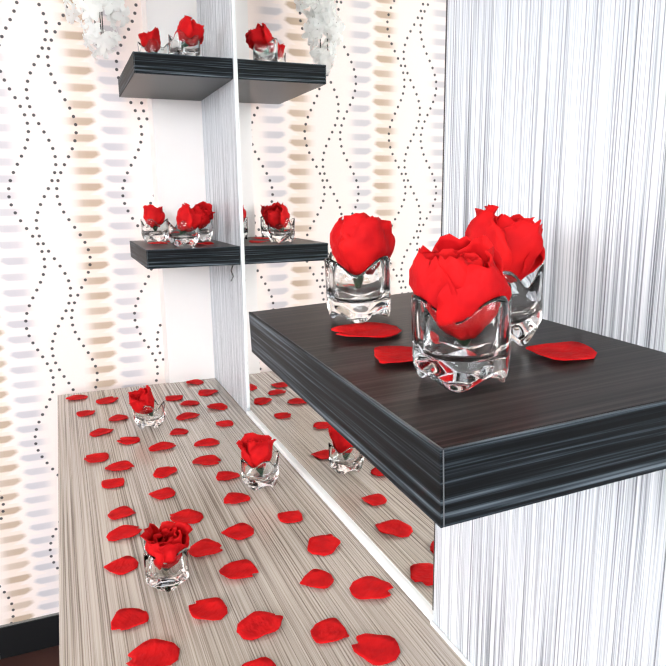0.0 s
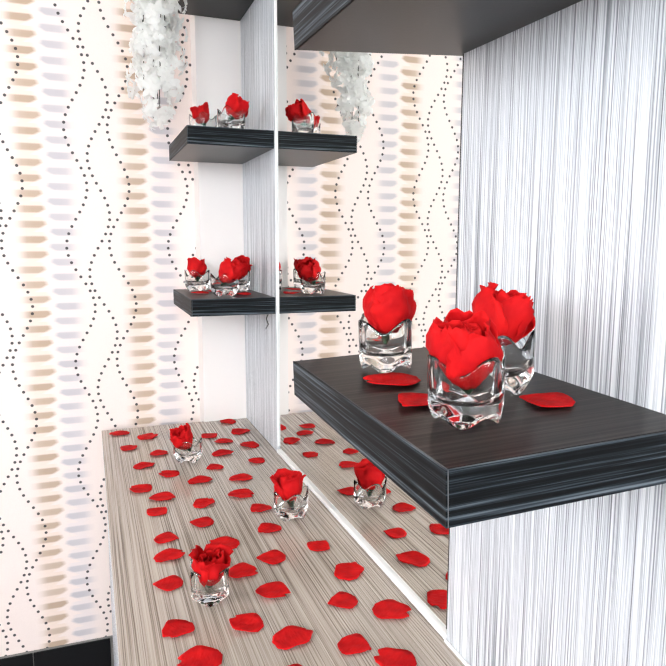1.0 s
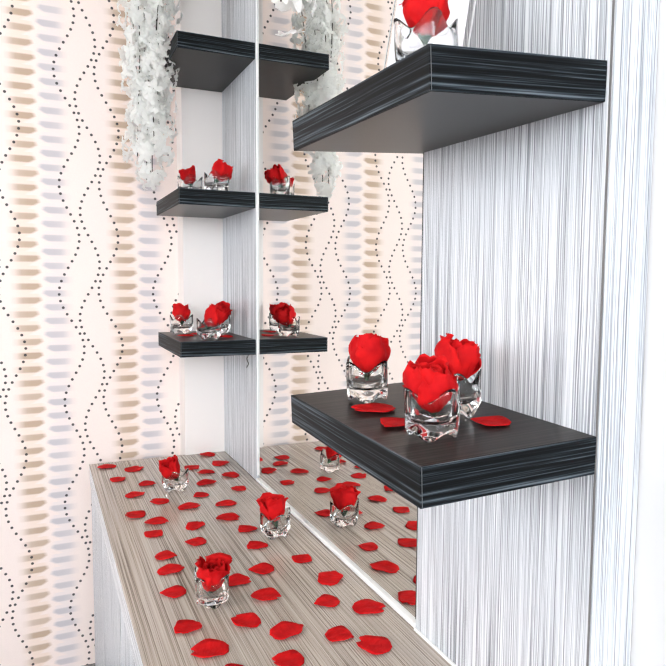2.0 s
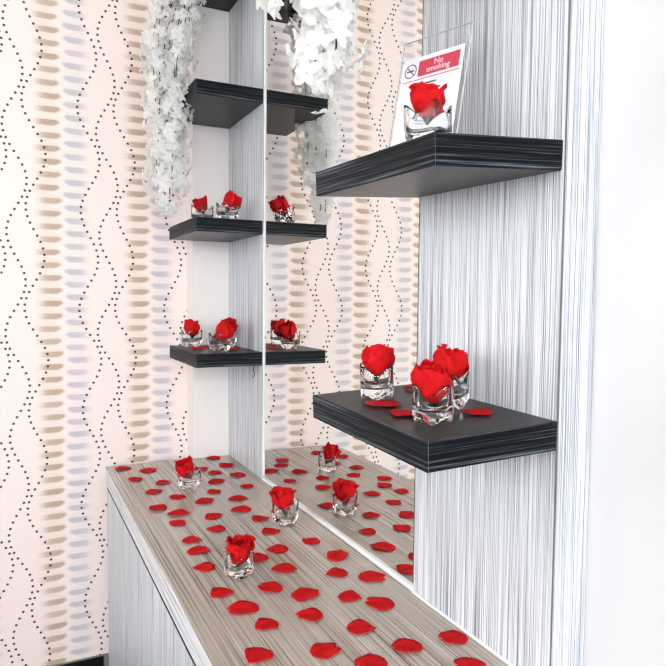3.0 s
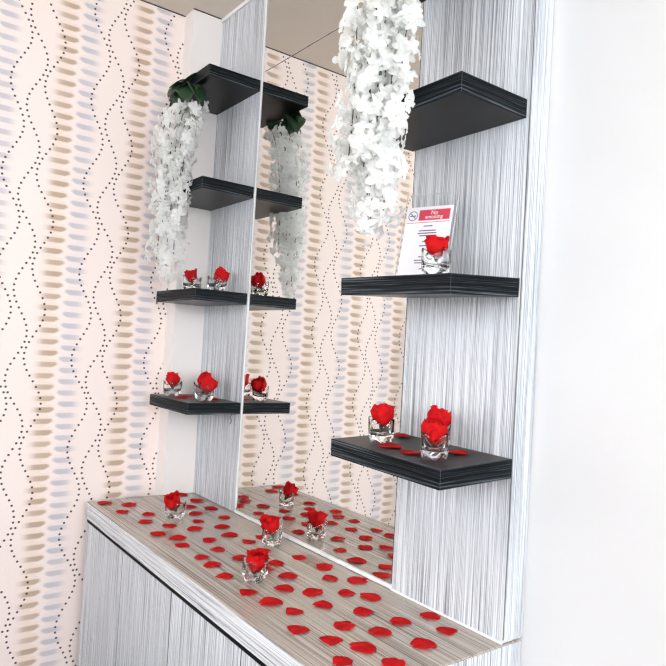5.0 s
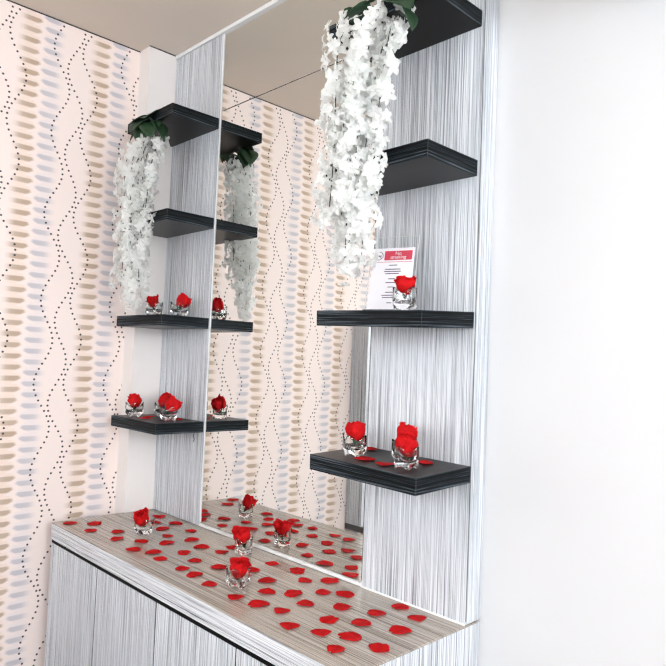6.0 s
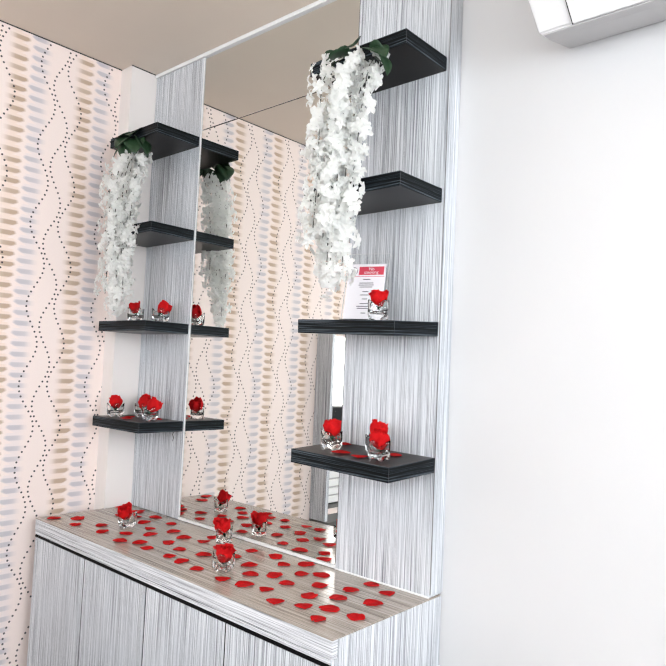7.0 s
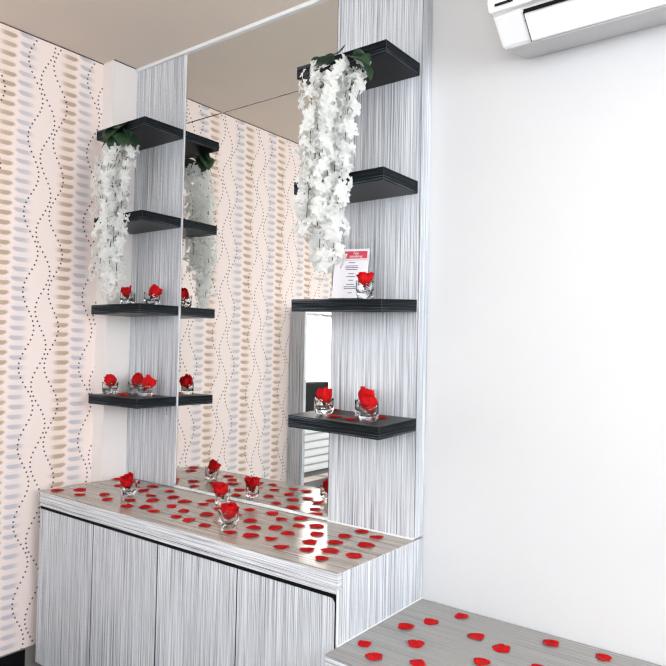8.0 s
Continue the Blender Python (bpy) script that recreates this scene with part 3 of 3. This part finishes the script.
def garland(name_label, x, y, top, bottom, seed, radius, blooms, leaves, anchor, sway):
    """A bundle of hanging strands set with blossoms, with leaves on the shelf edge."""
    rng = random.Random(seed)
    ob = thing("flower_garland", name_label, "artificial flowers", "white flower garlands", (x, y, top))
    lines = []
    for k in range(9):
        a, r = 2 * math.pi * k / 9 + rng.uniform(-0.3, 0.3), radius * (0.2, 0.8, 0.55)[k % 3] * rng.uniform(0.85, 1.1)
        length = (top - bottom) * (1.0 if k % 3 == 0 else rng.uniform(0.72, 0.97))
        px, py = r * math.cos(a), r * math.sin(a)
        pts = []
        for i in range(13):
            t = i / 12
            spread = min(1.0, 0.75 + 1.6 * t) * (1 - 0.22 * t)
            pts.append((px * spread + sway[0] * t + 0.006 * math.sin(5 * t + k) + (anchor[0] * (1 - t) ** 10), py * spread + sway[1] * t + 0.006 * math.cos(4 * t + 2 * k) + anchor[1] * (1 - t) ** 10, 0.02 * (1 - t) ** 6 - length * t))
        lines.append(pts)
        part("strand", strand(pts), STEM, ob, "thin dark stem")
    coords, faces = [], []
    for n in rng.sample(range(blooms), blooms):
        i = n
        pts = lines[i % 9]
        t = ((i // 9) + rng.random()) / (blooms / 9)
        u = min(11.999, (0.02 + 0.985 * t) * 12)
        p = Vector(pts[int(u)]).lerp(Vector(pts[int(u) + 1]), u - int(u))
        out = Vector((p.x - sway[0] * t, p.y - sway[1] * t, 0))
        out = (out.normalized() if out.length > 0.004 else Vector((-1, 0, 0))) + Vector((rng.uniform(-1.1, 1.1), rng.uniform(-1.1, 1.1), rng.uniform(-0.8, 0.5)))
        place = Matrix.Translation(p + out.normalized() * rng.uniform(-0.004, 0.040)) @ out.to_track_quat("Z", "Y").to_matrix().to_4x4() @ pose(0, 0, 0, 0, 0, rng.uniform(0, 360)) @ Matrix.Scale(rng.uniform(0.8, 1.2), 4)
        if n % 2 == 0 and n < 580:
            b = new("blossom", rng.choice(BLOSSOMS))
            b.parent = ob
            b.matrix_basis = place
        else:
            me = rng.choice(BLOSSOMS)
            start = len(coords)
            coords.extend(place @ v.co for v in me.vertices)
            faces.extend([start + k for k in p.vertices] for p in me.polygons)
    me = bpy.data.meshes.new("inner_blossoms")
    me.from_pydata(coords, [], faces)
    me.materials.append(BLOSSOM)
    inner = tagged(new("inner_blossoms", me), kind="stuff")
    inner.parent = ob
    for lx, ly, lz, turn, pitch, roll, size in leaves:
        l = part("leaf", leaf_mesh(0.078 * size, 0.076 * size, 0.16, 0.4), LEAF, ob, "dark green silk leaf", True)
        l.matrix_basis = pose(lx, ly, lz, 0, 0, turn) @ pose(0, 0, 0, roll, pitch, 0)
    return ob


garland("bushy white silk flowers hanging from a shelf edge", -0.275, 0.420, 2.165, 1.55, 7, 0.080, 640,
        [(0.06, 0.03, 0.03, 150, 5, 10, 0.9), (0.05, 0.05, 0.035, 80, -5, 0, 0.9), (0.05, -0.05, 0.02, 250, 15, 20, 1.0), (0.06, -0.04, 0.03, 300, 25, -20, 0.9), (0.05, 0.0, 0.045, 200, 10, 30, 0.7), (0.07, 0.05, 0.045, 120, 5, -10, 0.9), (0.05, -0.08, 0.0, 275, 45, 0, 0.9)],
        (0.07, 0.0), (0.0, 0.02))
garland("white silk flowers hanging from a shelf edge below dark leaves", -0.233, 1.556, 2.125, 1.515, 9, 0.064, 500,
        [(0.03, 0.02, 0.075, 190, 25, 0, 1.1), (0.03, -0.02, 0.06, 235, 35, 15, 1.1), (0.04, 0.05, 0.06, 140, 30, -15, 1.0), (0.03, -0.04, 0.06, 285, 35, 0, 1.1), (0.05, 0.0, 0.09, 210, 5, 20, 1.0), (0.05, 0.05, 0.08, 95, 20, 0, 0.9), (0.02, 0.0, 0.05, 200, 60, 0, 1.1), (0.03, -0.05, 0.05, 320, 45, 10, 1.0), (0.05, 0.03, 0.085, 165, 0, 0, 0.9)],
        (0.06, 0.0), (-0.006, -0.012))


# ---- sign in its acrylic holder ----
sign = thing("sign", "printed no smoking notice in a clear acrylic holder", "sign", "", (-0.099, 0.461, 1.4735))
sign.rotation_euler = (0, radians(12), radians(18.9))
W2, H2 = 0.057, 0.165
part("paper", box(-0.0005, 0.0003, -W2, W2, 0.006, 0.006 + H2), PAPER, sign)
part("holder", box(0.0012, 0.0030, -W2 - 0.006, W2 + 0.006, 0.0, 0.203, 0.0005), ACRYLIC, sign, "clear acrylic sheet")
for y0, y1, z0, z1 in ((-W2 - 0.0065, W2 + 0.0065, 0.2026, 0.2036), (-W2 - 0.0072, -W2 - 0.0062, 0.0, 0.2036), (W2 + 0.0062, W2 + 0.0072, 0.0, 0.2036)):
    part("holder_edge", box(0.0010, 0.0032, y0, y1, z0, z1), SHEET_EDGE, sign, "greyish cut edge of the acrylic sheet")
part("heading_rule", box(-0.0012, -0.0006, -W2 + 0.004, W2 - 0.004, 0.1325, 0.1335), SIGN_RED, sign, "thin red rule")
part("holder_foot", box(-0.012, 0.036, -W2 - 0.006, W2 + 0.006, 0.0, 0.0022, 0.0005), ACRYLIC, sign, "clear acrylic foot")
part("red_block", box(-0.0013, -0.0006, -W2 + 0.006, 0.024, 0.138, 0.163), SIGN_RED, sign, "red heading block")


def words(text, size, y, z, material, parent):
    """Flat lettering on the notice, which faces -x."""
    curve = bpy.data.curves.new("lettering", "FONT")
    curve.body, curve.size, curve.align_x, curve.extrude = text, size, "CENTER", 0.0001
    ob = new("lettering_curve", curve)
    me = bpy.data.meshes.new_from_object(ob.evaluated_get(bpy.context.evaluated_depsgraph_get()))
    bpy.data.objects.remove(ob)
    me.materials.append(material)
    t = new("lettering", me)
    t.parent = parent
    t.matrix_basis = pose(-0.0016, y, z, 90, 0, -90)
    return t


words("No", 0.013, -0.0135, 0.1515, PAPER, sign)
words("smoking", 0.013, -0.0135, 0.1415, PAPER, sign)
ring = bmesh.new()
for r0, r1 in ((0.0100, 0.0117),):
    inner = [ring.verts.new((0, r0 * math.cos(a), r0 * math.sin(a))) for a in np.linspace(0, 2 * math.pi, 28, endpoint=False)]
    outer = [ring.verts.new((0, r1 * math.cos(a), r1 * math.sin(a))) for a in np.linspace(0, 2 * math.pi, 28, endpoint=False)]
    skin(ring, inner, outer)
symbol = part("prohibition_ring", ring, INK, sign, "dark ring with a slash")
symbol.location = (-0.0012, 0.0395, 0.150)
slash = part("slash", box(-0.0002, 0.0002, -0.0105, 0.0105, -0.0008, 0.0008), INK, symbol)
slash.rotation_euler = (radians(45), 0, 0)
part("cigarette", box(-0.0002, 0.0002, -0.007, 0.007, -0.0012, 0.0012), INK, symbol)
for z, w in ((0.123, 0.022), (0.112, 0.042), (0.106, 0.046), (0.100, 0.038), (0.086, 0.018), (0.076, 0.030), (0.064, 0.016), (0.050, 0.026), (0.042, 0.044), (0.036, 0.040), (0.022, 0.014)):
    part("text_bar", box(-0.0012, -0.0006, -w / 2 - 0.002, w / 2 - 0.002, z, z + 0.0022), INK, sign)

# ---- skirting tiles ----
tile = None
for i in range(9):
    x = -0.395 - 0.205 * i
    if tile is None:
        tile = part("tile", box(-0.2035, 0.0, 1.805, 1.8088, 0.002, 0.094, 0.001), BLACK_TILE, skirting)
        piece = tile
    else:
        piece = tile.copy()
        scene.collection.objects.link(piece)
    piece.location = (x, 0, 0)

# ---- seams and thin lines ----
part("seam", box(-0.0003, 0.0010, 0.2640, 0.2657, 0.742, CEIL - 0.02), SEAMGREY, near_panel, "grey seam along the corner")
part("seam", box(-0.0004, 0.003, 0.6006, 0.6026, 0.75, CEIL - 0.02), BLACKLINE, near_panel, "dark seam beside the mirror")

# ---- window in the papered wall ----
FRAME_GREY = plain("grey_window_metal", (0.09, 0.085, 0.08), 0.5)
SKYGLOW = bpy.data.materials.new("bright_daylight")
SKYGLOW.use_nodes = True
SKYGLOW.node_tree.nodes["Principled BSDF"].inputs["Emission Color"].default_value = (1.0, 0.99, 0.97, 1)
SKYGLOW.node_tree.nodes["Principled BSDF"].inputs["Emission Strength"].default_value = 1.6
DARK_BOX = plain("black_plastic_and_gap_shade", (0.008, 0.008, 0.009), 0.5, Specular_IOR_Level=0.2)
window = thing("window", "bright window opening with streaked surround", "window")
part("surround", box(WX1 - 0.002, WX1 + 0.022, 1.70, NORTH + 0.1, 0.50, 1.54, 0.001), WHITE_STREAK, window)
part("surround", box(WX0 - 0.022, WX0 + 0.002, 1.70, NORTH + 0.1, 0.50, 1.54, 0.001), WHITE_STREAK, window)
part("surround_head", box(WX0 - 0.022, WX1 + 0.022, 1.70, NORTH + 0.1, 1.541, 1.565, 0.001), TRIM, window, "white head board")
part("sill", box(WX0 - 0.03, WX1 + 0.022, 1.68, NORTH + 0.45, 0.47, 0.4995, 0.002), FRAME_GREY, window, "dark grey sill")
for x0, x1 in ((WX0 + 0.01, WX0 + 0.05), (-1.78, -1.74), (WX1 - 0.05, WX1 - 0.01)):
    part("mullion", box(x0, x1, NORTH + 0.40, NORTH + 0.44, 0.50, 1.53, 0.003), TRIM, window)
slatted = thing("slatted_box", "white slatted box on the window sill", "box")
part("body", box(-2.2, -1.30, NORTH + 0.206, NORTH + 0.3, 0.50, 0.86, 0.004), AC_GREY, slatted)
for k in range(7):
    part("slat", box(-2.2, -1.30, NORTH + 0.19, NORTH + 0.2055, 0.505 + 0.051 * k, 0.544 + 0.051 * k, 0.003), TRIM, slatted)
tagged(part("speaker", box(-1.78, -1.45, NORTH + 0.16, NORTH + 0.3, 0.8605, 1.10, 0.008), DARK_BOX), "black box standing on the white sill box", "box")
DAYGLOW = SKYGLOW.copy()
DAYGLOW.name = "bright_daylight_north"
DAYGLOW.node_tree.nodes["Principled BSDF"].inputs["Emission Strength"].default_value = 6.0
setting("backdrop", box(-4.2, 0.2, NORTH + 1.2, NORTH + 1.22, -0.2, 2.6), DAYGLOW, "glowing white backdrop standing for daylight outside")
setting("backdrop_west", box(WEST - 0.62, WEST - 0.6, SOUTH, NORTH + 0.1, 0, 2.6), SKYGLOW, "glowing white backdrop standing for daylight outside")
# unseen glowing sheet behind the added south opening
setting("backdrop_south", box(WEST, EAST, SOUTH - 0.62, SOUTH - 0.6, 0, 2.6), SKYGLOW, "glowing white backdrop standing for daylight outside")

# ---- air conditioner ----
def extruded(profile, y0, y1, bevel=0.0):
    bm = bmesh.new()
    a = [bm.verts.new((x, y0, z)) for x, z in profile]
    b = [bm.verts.new((x, y1, z)) for x, z in profile]
    skin(bm, a, b)
    bm.faces.new(list(reversed(a)))
    bm.faces.new(b)
    bmesh.ops.recalc_face_normals(bm, faces=bm.faces)
    if bevel:
        bmesh.ops.bevel(bm, geom=[e for e in bm.edges], offset=bevel, segments=2, affect="EDGES")
    return bm


ac = thing("air_conditioner", "white split air conditioner mounted high on the wall", "air conditioner")
Y0, Y1 = -0.90, -0.046
part("body", extruded([(0.052, 2.176), (-0.07, 2.147), (-0.106, 2.143), (-0.172, 2.198), (-0.19, 2.25), (-0.19, 2.40), (0.052, 2.41)], Y0, Y1, 0.004), AC_WHITE, ac)
part("front_panel", extruded([(-0.176, 2.203), (-0.203, 2.199), (-0.213, 2.22), (-0.213, 2.38), (-0.19, 2.415), (-0.178, 2.40)], Y0 + 0.002, Y1 - 0.001, 0.003), AC_WHITE, ac, "glossy white front panel")
part("underside", extruded([(0.052, 2.1705), (-0.07, 2.1420), (-0.104, 2.1385), (-0.104, 2.1425), (-0.07, 2.1465), (0.052, 2.1755)], Y0 + 0.01, Y1 - 0.010, 0.001), AC_GREY, ac, "grey underside")
part("louver", extruded([(-0.1085, 2.1430), (-0.164, 2.1890), (-0.1665, 2.1868), (-0.1105, 2.1405)], Y0 + 0.07, Y1 - 0.083, 0.0008), AC_WHITE, ac, "closed white air louver")
# the body is closed here; a black strip paints the outlet's dark inside
part("outlet_gap", extruded([(-0.1655, 2.1925), (-0.1725, 2.1985), (-0.1755, 2.1965), (-0.1685, 2.1895)], Y0 + 0.07, Y1 - 0.083), DARK_BOX, ac, "black strip standing for the shade in the outlet gap")
part("louver_seam", extruded([(-0.105, 2.1425), (-0.168, 2.1950), (-0.1695, 2.1925), (-0.1075, 2.1405)], Y1 - 0.0825, Y1 - 0.0805), DARK_BOX, ac, "dark seam beside the louver")
part("brand_bar", box(-0.2136, -0.2128, -0.117, -0.068, 2.206, 2.213), DARK_BOX, ac, "small dark brand mark")

# ---- pale lines on the shelf corners, hook below the far shelf ----
for ob in [o for o in scene.objects if o.get("category") == "shelf"]:
    d = -min(c[0] for c in ob.children[2].bound_box)
    part("corner_line", box(-0.0002 - d, 0.0004 - d, -0.0002, 0.0005, -0.0386, -0.0003), GREY_LINE, ob)
    part("corner_line", box(-0.0001 - d, 0.0004 - d, 0.001, 0.328, -0.0004, 0.0002), GREY_LINE, ob)
tagged(part("wire_hook", strand([(-0.002, 1.455, 1.069), (-0.010, 1.455, 1.052), (-0.006, 1.452, 1.038), (-0.013, 1.449, 1.028)], 0.0015), STEM), "small bent dark wire below a shelf", "hook")
